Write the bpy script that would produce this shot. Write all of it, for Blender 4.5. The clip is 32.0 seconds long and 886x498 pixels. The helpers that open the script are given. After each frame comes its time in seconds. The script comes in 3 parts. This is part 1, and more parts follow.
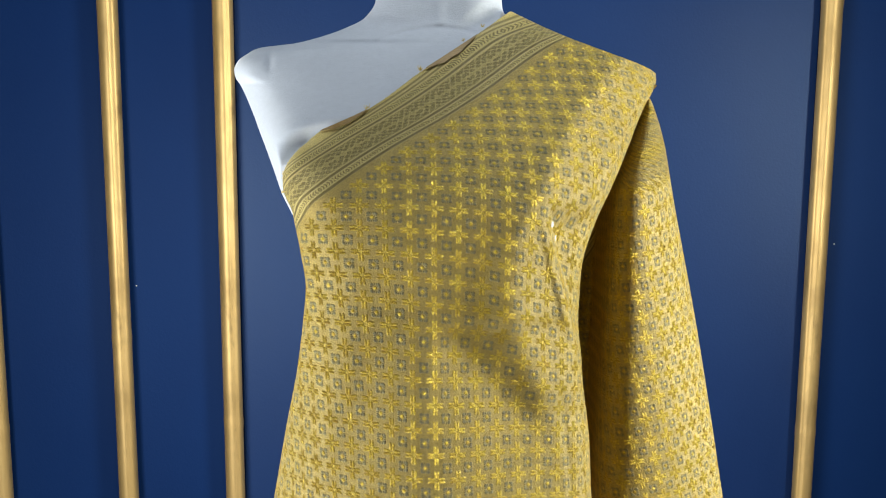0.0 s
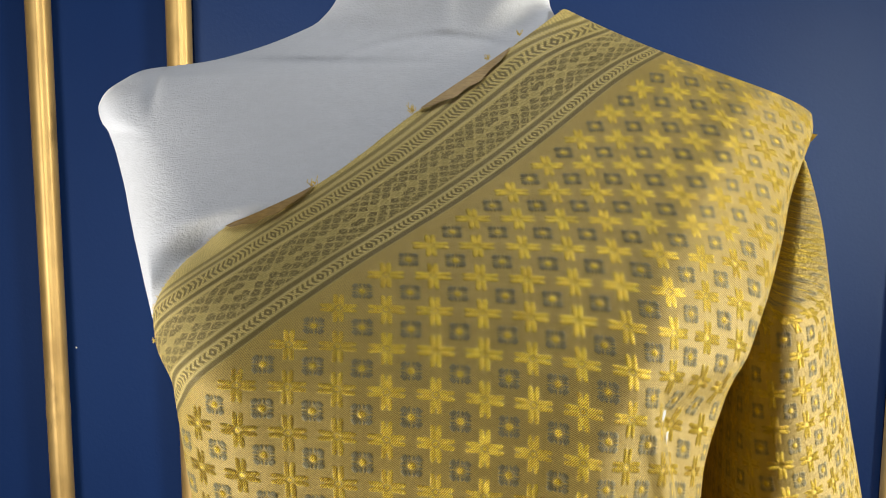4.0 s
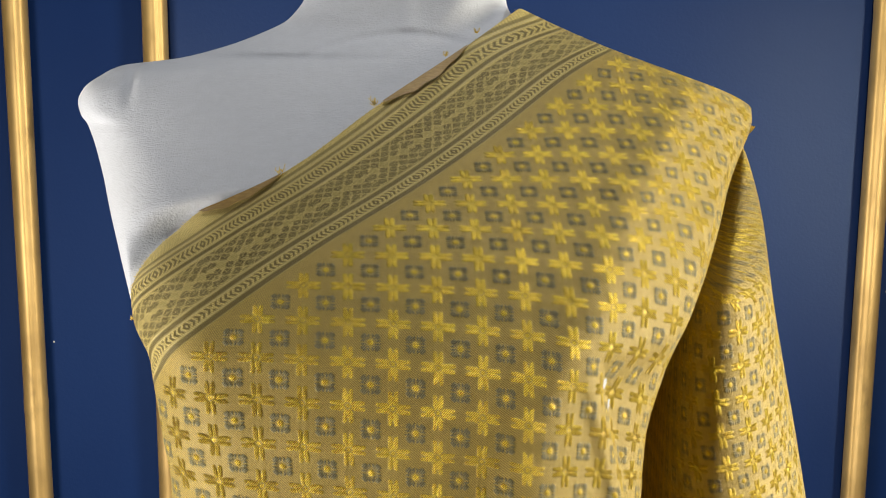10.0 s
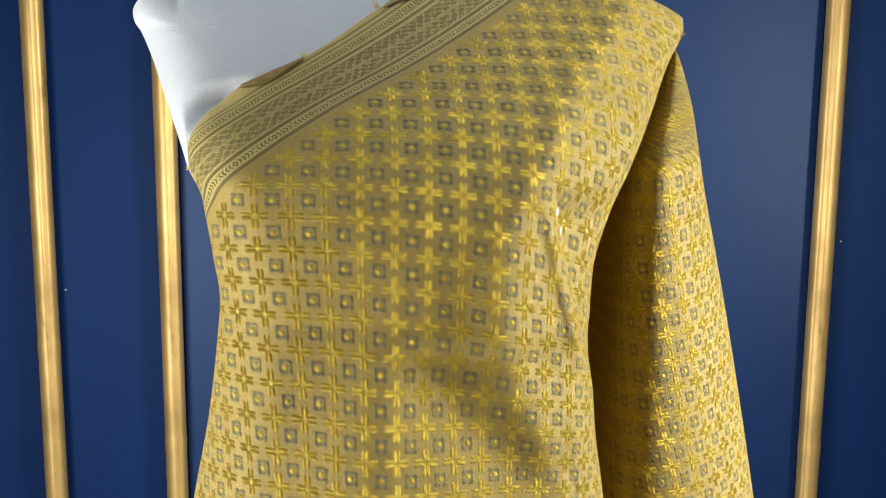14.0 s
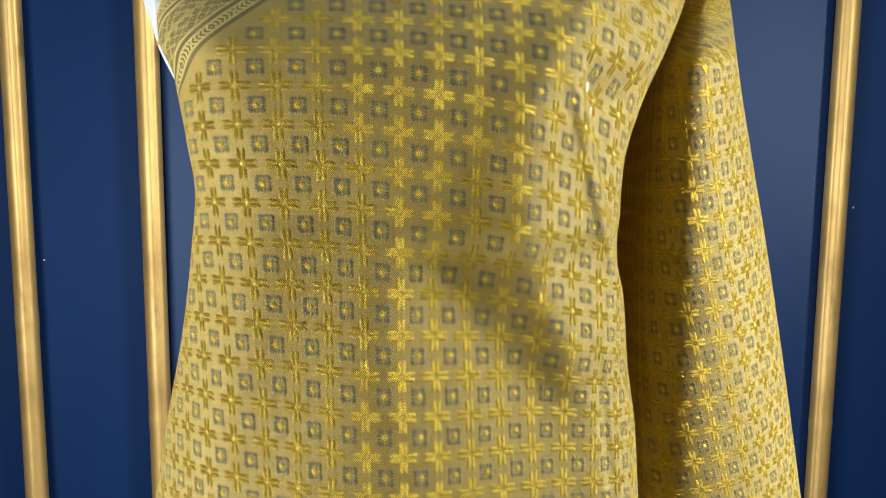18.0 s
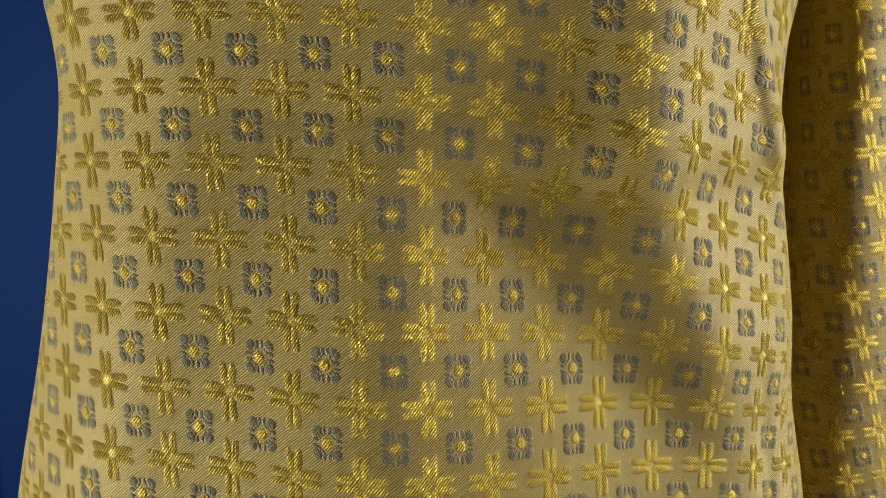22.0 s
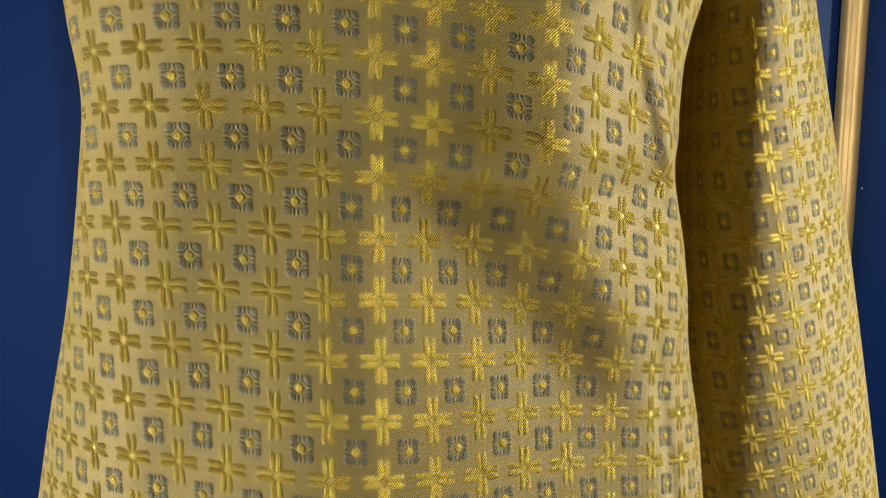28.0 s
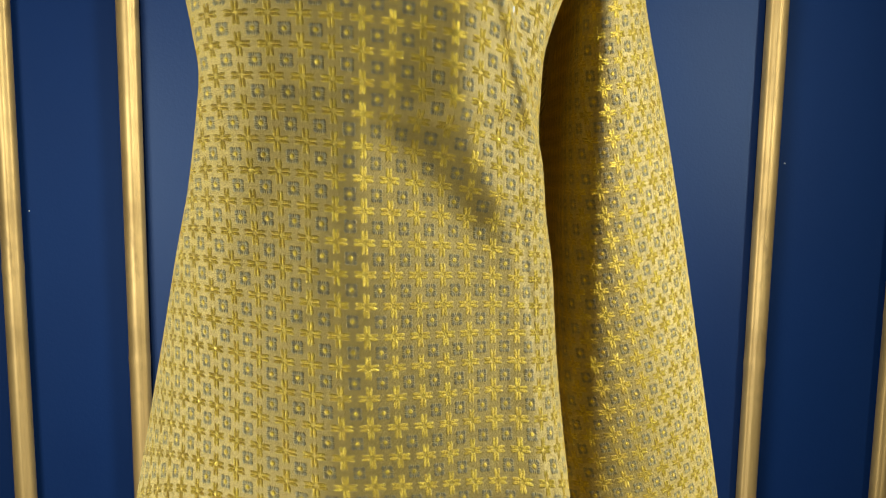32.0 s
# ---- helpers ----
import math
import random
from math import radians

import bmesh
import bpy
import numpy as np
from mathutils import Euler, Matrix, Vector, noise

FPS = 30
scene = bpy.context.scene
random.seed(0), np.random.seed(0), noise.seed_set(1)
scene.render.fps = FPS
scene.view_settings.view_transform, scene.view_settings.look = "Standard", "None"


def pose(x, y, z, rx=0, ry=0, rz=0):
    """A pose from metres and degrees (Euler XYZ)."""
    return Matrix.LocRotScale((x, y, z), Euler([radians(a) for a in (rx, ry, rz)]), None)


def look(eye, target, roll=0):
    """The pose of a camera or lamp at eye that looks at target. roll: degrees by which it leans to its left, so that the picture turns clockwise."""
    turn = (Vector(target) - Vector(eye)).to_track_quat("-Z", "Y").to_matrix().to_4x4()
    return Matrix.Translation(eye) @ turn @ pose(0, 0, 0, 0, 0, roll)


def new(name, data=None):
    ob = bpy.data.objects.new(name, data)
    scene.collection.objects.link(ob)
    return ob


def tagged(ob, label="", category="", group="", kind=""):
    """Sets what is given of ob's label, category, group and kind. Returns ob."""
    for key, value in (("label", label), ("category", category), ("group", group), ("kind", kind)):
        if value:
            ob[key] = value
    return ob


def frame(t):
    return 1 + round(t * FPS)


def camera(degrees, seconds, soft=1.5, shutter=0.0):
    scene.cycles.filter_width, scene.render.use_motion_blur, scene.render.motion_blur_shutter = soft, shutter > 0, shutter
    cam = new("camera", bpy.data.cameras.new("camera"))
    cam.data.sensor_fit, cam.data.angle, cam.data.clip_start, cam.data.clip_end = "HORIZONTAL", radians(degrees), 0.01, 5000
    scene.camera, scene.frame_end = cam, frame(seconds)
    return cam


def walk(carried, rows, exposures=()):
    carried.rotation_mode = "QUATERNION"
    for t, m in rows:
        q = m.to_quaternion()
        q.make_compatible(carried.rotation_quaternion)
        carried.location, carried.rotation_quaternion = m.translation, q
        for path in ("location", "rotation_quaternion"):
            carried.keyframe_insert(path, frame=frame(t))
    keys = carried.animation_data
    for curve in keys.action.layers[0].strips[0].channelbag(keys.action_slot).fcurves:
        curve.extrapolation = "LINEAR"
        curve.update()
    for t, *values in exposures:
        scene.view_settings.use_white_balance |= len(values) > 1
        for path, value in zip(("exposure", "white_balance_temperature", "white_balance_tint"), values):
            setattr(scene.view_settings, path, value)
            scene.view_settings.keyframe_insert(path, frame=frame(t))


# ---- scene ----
cam = camera(44.5, 32.0, soft=1.0)
METRES, EYE, TILT, LEAN, TURN = 1.9, 1.4, 0.0, 0.0, 2.1
ROWS = [
    (0.0, 0.0, 0.0, 0.0, 0.05, -9.24, -0.29),
    (0.5, -0.0039, 0.0366, -0.0017, 0.2, -9.21, -0.32),
    (1.0, -0.0024, 0.0733, -0.0, 0.31, -9.2, -0.34),
    (1.5, -0.004, 0.1157, 0.003, 0.4, -9.09, -0.31),
    (2.0, -0.0045, 0.1529, 0.0061, 0.4, -9.0, -0.32),
    (2.5, -0.0041, 0.1858, 0.0093, 0.42, -8.96, -0.33),
    (3.0, -0.0017, 0.215, 0.0116, 0.38, -8.94, -0.35),
    (3.5, -0.0015, 0.2383, 0.0119, 0.32, -8.93, -0.33),
    (4.0, -0.0019, 0.2578, 0.0107, 0.25, -8.86, -0.33),
    (4.5, 0.0013, 0.2724, 0.0107, 0.15, -8.83, -0.33),
    (6.5, 0.0041, 0.3008, 0.008, -0.21, -9.02, -0.33),
    (7.0, 0.0045, 0.3007, 0.0082, -0.32, -9.01, -0.35),
    (7.5, 0.0039, 0.2998, 0.008, -0.43, -8.99, -0.35),
    (8.0, 0.0055, 0.2956, 0.0072, -0.53, -9.0, -0.34),
    (8.5, 0.0054, 0.2882, 0.0053, -0.62, -8.98, -0.32),
    (9.0, 0.0047, 0.275, 0.0058, -0.75, -8.96, -0.35),
    (9.5, 0.0056, 0.2569, 0.0073, -0.81, -8.93, -0.31),
    (10.0, 0.0038, 0.2352, 0.0096, -0.91, -8.93, -0.37),
    (10.5, 0.0015, 0.2165, 0.0077, -0.99, -8.94, -0.36),
    (11.0, 0.0021, 0.2013, 0.0049, -1.17, -8.99, -0.48),
    (11.5, 0.0029, 0.1878, 0.0016, -1.26, -9.0, -0.45),
    (12.0, 0.0018, 0.1783, -0.0042, -1.35, -9.08, -0.45),
    (12.5, -0.0009, 0.1695, -0.0093, -1.47, -9.09, -0.42),
    (13.0, 0.0006, 0.1581, -0.0133, -1.5, -9.19, -0.47),
    (13.5, 0.0003, 0.1496, -0.0179, -1.61, -9.19, -0.45),
    (14.0, 0.0012, 0.1419, -0.0241, -1.66, -9.25, -0.43),
    (14.5, 0.0015, 0.1399, -0.032, -1.7, -9.34, -0.45),
    (16.5, -0.0012, 0.148, -0.0552, -1.89, -9.14, -0.37),
    (17.0, -0.0024, 0.1576, -0.0599, -1.95, -9.24, -0.4),
    (17.5, -0.0032, 0.1713, -0.0645, -2.03, -9.24, -0.4),
    (18.0, -0.0034, 0.1896, -0.0683, -2.16, -9.29, -0.4),
    (18.5, -0.0055, 0.2105, -0.0727, -2.24, -9.38, -0.42),
    (19.0, -0.0047, 0.2309, -0.078, -2.3, -9.38, -0.45),
    (19.5, -0.0044, 0.2536, -0.0825, -2.4, -9.5, -0.43),
    (20.0, -0.0072, 0.2748, -0.0875, -2.49, -9.45, -0.38),
    (20.5, -0.01, 0.2928, -0.093, -2.54, -9.5, -0.37),
    (21.0, -0.0111, 0.3083, -0.0977, -2.72, -9.54, -0.38),
    (21.5, -0.0112, 0.3219, -0.1007, -2.84, -9.58, -0.39),
    (22.0, -0.0095, 0.3325, -0.1033, -2.88, -9.51, -0.37),
    (22.5, -0.0104, 0.3442, -0.1065, -3.0, -9.49, -0.37),
    (23.0, -0.0117, 0.3517, -0.1079, -3.13, -9.48, -0.36),
    (23.5, -0.0147, 0.3566, -0.1092, -3.26, -9.45, -0.35),
    (24.0, -0.016, 0.3596, -0.1093, -3.39, -9.39, -0.37),
    (24.5, -0.0169, 0.3624, -0.1096, -3.5, -9.39, -0.37),
    (26.5, -0.0151, 0.3453, -0.1085, -3.6, -9.31, -0.37),
    (27.0, -0.0136, 0.3297, -0.1063, -3.64, -9.31, -0.36),
    (27.5, -0.0088, 0.3097, -0.1034, -3.65, -9.26, -0.37),
    (28.0, -0.0048, 0.2878, -0.0999, -3.72, -9.22, -0.35),
    (28.5, -0.0011, 0.2628, -0.0977, -3.83, -9.25, -0.36),
    (29.0, 0.0027, 0.2366, -0.0961, -3.81, -9.39, -0.42),
    (29.5, 0.0047, 0.2117, -0.0979, -3.9, -9.45, -0.47),
    (30.0, 0.0024, 0.1888, -0.0971, -3.93, -9.45, -0.51),
    (30.5, 0.0023, 0.1616, -0.0959, -3.92, -9.49, -0.56),
    (31.0, 0.0031, 0.1339, -0.0956, -3.93, -9.52, -0.61),
    (31.5, 0.0021, 0.1126, -0.0978, -3.93, -9.6, -0.68),
    (32.0, -0.0018, 0.094, -0.1014, -3.89, -9.71, -0.74),
]
EXPOSURES = [(0.0, .20, 6500, 4), (2.0, .20, 6600, 4), (4.0, .11, 7400, 9), (8.0, .03, 7600, 10), (12.0, .16, 7400, 8), (14.5, .20, 7000, 4), (17.0, .14, 7000, 1), (19.0, -.02, 7000, 2), (20.0, -.20, 6600, 2), (21.0, -.32, 6900, 2), (22.0, -.38, 6650, 7), (24.0, -.40, 6450, 11), (26.5, -.34, 6500, 10), (28.0, -.26, 6650, 9), (30.0, -.06, 6900, 3), (32.0, .03, 6900, 0)]
walk(cam, [(t, pose(0, 0, EYE, TILT, LEAN, TURN) @ pose(METRES * x, METRES * y, METRES * z, 90 + pitch, roll, yaw)) for t, x, y, z, yaw, pitch, roll in ROWS], EXPOSURES)


# ---- light ----
world = bpy.data.worlds.new("room_air")
scene.world = world
world.use_nodes = True
world.node_tree.nodes["Background"].inputs[0].default_value = (.75, .85, 1, 1)
world.node_tree.nodes["Background"].inputs[1].default_value = .01


def area_lamp(name, eye, target, width, height, watts, colour):
    lamp = bpy.data.lights.new(name, "AREA")
    lamp.shape, lamp.size, lamp.size_y, lamp.energy, lamp.color = "RECTANGLE", width, height, watts, colour
    ob = new(name, lamp)
    ob.matrix_world = look(eye, target)
    return ob


area_lamp("softbox_light", (1.30, 1.12, 1.2), (0, 1.1, 1.12), .6, .9, 39, (1, .97, .87))
area_lamp("softbox_light", (-1.15, .55, .74), (-.1, 1.1, .86), 1.1, .7, 37, (1, .98, .94))
area_lamp("ceiling_light", (-.02, 1.12, 2.66), (-.02, 1.12, 0), .7, .7, 10, (.92, .96, 1))


# ---- node helpers ----
class Wire:
    """A value in a node tree that can be added, multiplied and so on."""
    tree = None

    def __init__(self, socket):
        self.socket = socket

    @staticmethod
    def op(kind, *args, clamp=False):
        node = Wire.tree.nodes.new("ShaderNodeMath")
        node.operation, node.use_clamp = kind, clamp
        for slot, a in zip(node.inputs, args):
            if isinstance(a, Wire):
                Wire.tree.links.new(a.socket, slot)
            else:
                slot.default_value = a
        return Wire(node.outputs[0])

    def __add__(self, o): return Wire.op("ADD", self, o)
    def __radd__(self, o): return Wire.op("ADD", self, o)
    def __sub__(self, o): return Wire.op("SUBTRACT", self, o)
    def __rsub__(self, o): return Wire.op("SUBTRACT", o, self)
    def __mul__(self, o): return Wire.op("MULTIPLY", self, o)
    def __rmul__(self, o): return Wire.op("MULTIPLY", self, o)
    def __truediv__(self, o): return Wire.op("DIVIDE", self, o)
    def fract(self): return Wire.op("FRACT", self)
    def floor(self): return Wire.op("FLOOR", self)
    def abs(self): return Wire.op("ABSOLUTE", self)
    def sin(self): return Wire.op("SINE", self)
    def max(self, o): return Wire.op("MAXIMUM", self, o)
    def min(self, o): return Wire.op("MINIMUM", self, o)
    def above(self, o): return Wire.op("GREATER_THAN", self, o)

    def step(self, a, b):
        """0 below a, 1 above b (or the other way round), straight between."""
        return Wire.op("ADD", self * (1 / (b - a)), -a / (b - a), clamp=True)

    def band(self, a, b, soft=.008):
        return self.step(a - soft, a + soft) * self.step(b + soft, b - soft)


def material(name):
    m = bpy.data.materials.new(name)
    m.use_nodes = True
    Wire.tree = m.node_tree
    return m, m.node_tree, m.node_tree.nodes["Principled BSDF"]


def mix(f, a, b):
    node = Wire.tree.nodes.new("ShaderNodeMix")
    node.data_type = "RGBA"
    for slot, v in ((node.inputs[0], f), (node.inputs[6], a), (node.inputs[7], b)):
        if isinstance(v, Wire):
            Wire.tree.links.new(v.socket, slot)
        else:
            slot.default_value = v if isinstance(v, (int, float)) else (*v, 1)
    return Wire(node.outputs[2])


def noise_at(coords, scale, detail=3, stretch=(1, 1, 1), rough=.55):
    grid = Wire.tree.nodes.new("ShaderNodeMapping")
    grid.inputs["Scale"].default_value = stretch
    Wire.tree.links.new(coords, grid.inputs[0])
    n = Wire.tree.nodes.new("ShaderNodeTexNoise")
    n.inputs["Scale"].default_value, n.inputs["Detail"].default_value, n.inputs["Roughness"].default_value = scale, detail, rough
    Wire.tree.links.new(grid.outputs[0], n.inputs[0])
    return Wire(n.outputs[0])


def coords(kind="Object"):
    return Wire.tree.nodes.new("ShaderNodeTexCoord").outputs[kind]


def bump(bsdf, height, depth, strength=1.0):
    b = Wire.tree.nodes.new("ShaderNodeBump")
    b.inputs["Distance"].default_value, b.inputs["Strength"].default_value = depth, strength
    Wire.tree.links.new(height.socket, b.inputs["Height"])
    Wire.tree.links.new(b.outputs[0], bsdf.inputs["Normal"])


def plug(bsdf, slot, v):
    if isinstance(v, Wire):
        Wire.tree.links.new(v.socket, bsdf.inputs[slot])
    else:
        bsdf.inputs[slot].default_value = v


# ---- materials ----
def brocade():
    """Silk brocade: the weave lattice in the UV map has a gold blossom on every whole number and a grey rosette between."""
    m, tree, bsdf = material("silk_brocade")
    uv = tree.nodes.new("ShaderNodeUVMap")
    uv.uv_map = "weave"
    split = tree.nodes.new("ShaderNodeSeparateXYZ")
    tree.links.new(uv.outputs[0], split.inputs[0])
    ob = coords("Object")
    wob = noise_at(uv.outputs[0], 7, 2) - .5
    wob2 = noise_at(uv.outputs[0], 34, 1) - .5
    u0, v0 = Wire(split.outputs[0]), Wire(split.outputs[1])
    u1, v1 = u0 + wob * .04 + wob2 * .02, v0 - wob * .04 - wob2 * .03

    def figures(u, v):
        cu, cv = (u + .5).floor(), (v + .5).floor()
        a0, b0 = (u - cu).abs(), (v - cv).abs()
        a, b = a0.max(b0), a0.min(b0)
        da, db = a - .225, b - .061
        along, across = da + db * .10, (db - da * .10) / .056
        far = (along / .165) * (along / .165)
        leaf = far * far * .6 + far * .35 + across * across
        blossoms = (cu + cv).above(-1.5)
        core = a * a + b * b
        fu, fv = u.floor(), v.floor()
        c0, d0 = (u - fu - .5).abs(), (v - fv - .5).abs()
        c, d = c0.max(d0), c0.min(d0)
        rosettes = (fu + fv).above(-2.5)
        corner = ((c - .158) * (c - .158) + (d - .138) * (d - .138)) / .0038
        e, f = (c - .170) / .050, (d - .040) / .027
        side = e * e + f * f
        e, f = (c - .105) / .022, (d - .068) / .020
        blob = corner.min(side).min(e * e + f * f)
        return leaf, blossoms, core, blob, c * c + d * d, rosettes

    # every figure is built of whole threads, so its outline goes in steps
    leaf, blossoms, core, blob, ring, rosettes = figures((u1 * 44).floor() / 44 + .0114, (v1 * 44).floor() / 44 + .0114)
    petal, heart = leaf.step(1.15, .85) * blossoms, core.step(.0026, .0018) * blossoms
    grey, eye = blob.step(1.2, .85) * rosettes, ring.step(.0052, .0038) * rosettes
    leaf, blossoms, core, blob, ring, rosettes = figures(u1, v1)
    dome = leaf.step(1.3, .2) * blossoms
    pad = (blob.step(1.4, .3) * .6).max(ring.step(.0065, .002) * .6) * rosettes
    u, v = u1, v1
    # border stripes along the selvedge
    n = ((u + v) * -1 - 1.85) * (1 / 4.05)
    l = (u - v) * .5
    line = n.band(.005, .052).max(n.band(.175, .218)).max(n.band(.660, .702)).max(n.band(.878, .912) * .85).max(n.band(.955, .995) * .8)
    pale = n.band(.060, .068, .004).max(n.band(.158, .167, .004)).max(n.band(.226, .236, .004)).max(n.band(.642, .652, .004)).max(n.band(.712, .722, .004)).max(n.band(.862, .871, .004)).max(n.band(.925, .94, .004))
    flip = ((l / 1.07).fract() - .5).abs() * 1.07
    v1 = (flip * 9.5 + (n - .1125).abs() * 14).fract()
    v2 = (flip * 9.5 + (n - .7900).abs() * 11).fract()
    zig = n.band(.078, .148) * v1.band(.22, .70, .08) + n.band(.738, .845) * v2.band(.22, .70, .08)
    mot = n.band(.246, .622)
    lx = ((l / 1.28).fract() - .5).abs() * 1.28
    ly = (n - .434).abs() * 2.86
    e1, e2 = (lx + ly + wob * .16 + wob2 * .16) * 3.5, (lx - ly - wob * .14 + wob2 * .18) * 3.5
    cell1, cell2 = (e1.fract() - .5).abs(), (e2.fract() - .5).abs()
    seed_shape = cell1.step(.45, .38) * cell2.step(.43, .34) * ((cell1 - cell2).abs() + wob2 * .3).step(.015, .06)
    gap = ((e1.floor() * 7 + e2.floor() * 3) * .2).fract().step(.08, .12)
    figure = mot * (seed_shape * (gap * .7 + .3) * .95 + (wob2 * 3.0 + wob * 1.4).step(.1, .5) * .25)
    dark = line.max(zig).max(figure)
    inborder = n.step(-.004, .004)
    # threads
    twill = ((u0 * .78 + v0 * 1.02 + wob2 * .03) * (6.2832 * 25)).sin()
    weft = ((u0 * 1.05 - v0 * .55 + wob2 * .04) * (6.2832 * 25)).sin()
    floats = ((u0 * 1.0 + v0 * .85 + wob2 * .05) * (6.2832 * 21)).sin()
    knot = (twill * .62 + twill * weft * .38 + .5).max(0).min(1)
    gloss_noise = noise_at(uv.outputs[0], 26, 2)
    cloud = noise_at(ob, 7, 3)
    speck = noise_at(uv.outputs[0], 60, 1)
    rib = ((l * 1.0 + n * .6 + wob2 * .03) * (6.2832 * 26)).sin()
    ground = mix(knot * .85 + gloss_noise * .25 + speck * .3 - .2, (.075, .050, .008), (.74, .555, .15))
    ground = mix(cloud * .2, ground, (.34, .24, .06))
    strand = floats * .75 + speck * .9 + gloss_noise * .35 - .11
    gold = mix(strand, (.26, .110, .002), (1, .80, .085))
    slate = mix(speck * 1.3 + weft * .45 - .25, (.045, .044, .024), (.36, .35, .19))
    thread = rib * .42 + speck * .5 + .22
    border = mix(dark * (.86 + rib * .14), mix(thread, (.38, .30, .085), (.78, .64, .25)), mix(thread, (.040, .031, .007), (.15, .12, .035)))
    border = mix(pale, border, (.58, .48, .22))
    colour = mix(inborder, ground, border)
    shine = petal.max(heart).max(eye)
    colour = mix(grey, colour, slate)
    colour = mix(shine, colour, gold)
    plug(bsdf, "Base Color", colour)
    plug(bsdf, "Metallic", shine * .40 + .10 - grey * .06)
    plug(bsdf, "Roughness", .46 - shine * .13 + grey * .12 + gloss_noise * .08)
    plug(bsdf, "Sheen Weight", .18)
    plug(bsdf, "Sheen Roughness", .25)
    plug(bsdf, "Sheen Tint", (1, .9, .6, 1))
    height = dome * (.7 + floats * .65 + speck * .4) + pad * (.6 + speck * .9) + knot * .22 + dark * -.4 + pale * .2
    bump(bsdf, height, .0012, 1.0)
    # thin silk lets a little amber light through
    glow = tree.nodes.new("ShaderNodeBsdfTranslucent")
    glow.inputs[0].default_value = (.90, .52, .03, 1)
    both = tree.nodes.new("ShaderNodeMixShader")
    both.inputs[0].default_value = .08
    tree.links.new(bsdf.outputs[0], both.inputs[1])
    tree.links.new(glow.outputs[0], both.inputs[2])
    tree.links.new(both.outputs[0], tree.nodes["Material Output"].inputs[0])
    return m


def cloth_back():
    m, tree, bsdf = material("silk_reverse")
    n = noise_at(coords(), 240, 2, (1, 1, 4))
    plug(bsdf, "Base Color", mix(n, (.16, .10, .032), (.36, .24, .09)))
    plug(bsdf, "Roughness", .4)
    plug(bsdf, "Metallic", .2)
    bump(bsdf, n, .0003)
    return m


def knit():
    m, tree, bsdf = material("white_knit")
    ob = coords()
    fine = noise_at(ob, 560, 2, (.8, 1, 1.5))
    fuzz = noise_at(ob, 950, 2)
    rows = noise_at(ob, 520, 1, (.25, .6, 2.0))
    blot = noise_at(ob, 110, 3, (1, 1, 1.3))
    cloud = noise_at(ob, 9, 3)
    plug(bsdf, "Base Color", mix(fine * .3 + cloud * .25 + rows * .12 + blot * .33, (.37, .41, .50), (.58, .63, .745)))
    plug(bsdf, "Roughness", .9)
    plug(bsdf, "Sheen Weight", .35)
    plug(bsdf, "Sheen Roughness", .5)
    bump(bsdf, fine * .35 + fuzz * .4 + rows * .18 + blot * .35, .0011, .8)
    return m


def blue_paint(name, rough, gloss):
    m, tree, bsdf = material(name)
    ob = coords()
    roller = noise_at(ob, 160, 3)
    cloud = noise_at(ob, 2.2, 4, (1, 1, .6))
    plug(bsdf, "Base Color", mix(cloud, (.0035, .019, .098), (.0067, .033, .148)))
    plug(bsdf, "Roughness", rough + cloud * .12)
    plug(bsdf, "Specular IOR Level", gloss)
    plug(bsdf, "Specular Tint", (.55, .72, 1, 1))
    bump(bsdf, roller, .0006, .5)
    return m


def gold_wood():
    m, tree, bsdf = material("gold_painted_wood")
    ob = coords()
    grain = noise_at(ob, 60, 4, (1, 1, .05))
    blot = noise_at(ob, 9, 4, (1, 1, .45))
    worn = noise_at(ob, 22, 5, (1, 1, .3))
    base = mix(grain, (.55, .36, .13), (.92, .66, .30))
    base = mix(blot.step(.50, .68) * .55, base, (.23, .14, .055))
    base = mix(worn.step(.60, .70) * .5, base, (.16, .10, .045))
    plug(bsdf, "Base Color", base)
    plug(bsdf, "Metallic", .65)
    plug(bsdf, "Roughness", .38 + blot * .2)
    bump(bsdf, grain * .6 + worn * .4, .0012, .6)
    return m


def plain_paint(name, a, b, rough):
    m, tree, bsdf = material(name)
    n = noise_at(coords(), 6, 4)
    plug(bsdf, "Base Color", mix(n, a, b))
    plug(bsdf, "Roughness", rough)
    bump(bsdf, noise_at(coords(), 150, 2), .0006, .4)
    return m


SILK = brocade()
REVERSE = cloth_back()
KNIT = knit()
BLUE = blue_paint("blue_paint", .48, .16)
BLUE_GLOSS = blue_paint("blue_paint_glossy", .40, .45)
GOLD = gold_wood()
GREY = plain_paint("grey_paint", (.12, .12, .125), (.16, .16, .165), .7)
FLOORING = plain_paint("floor_vinyl", (.16, .13, .10), (.22, .18, .14), .45)
STEEL = plain_paint("screw_steel", (.5, .5, .5), (.6, .6, .6), .4)


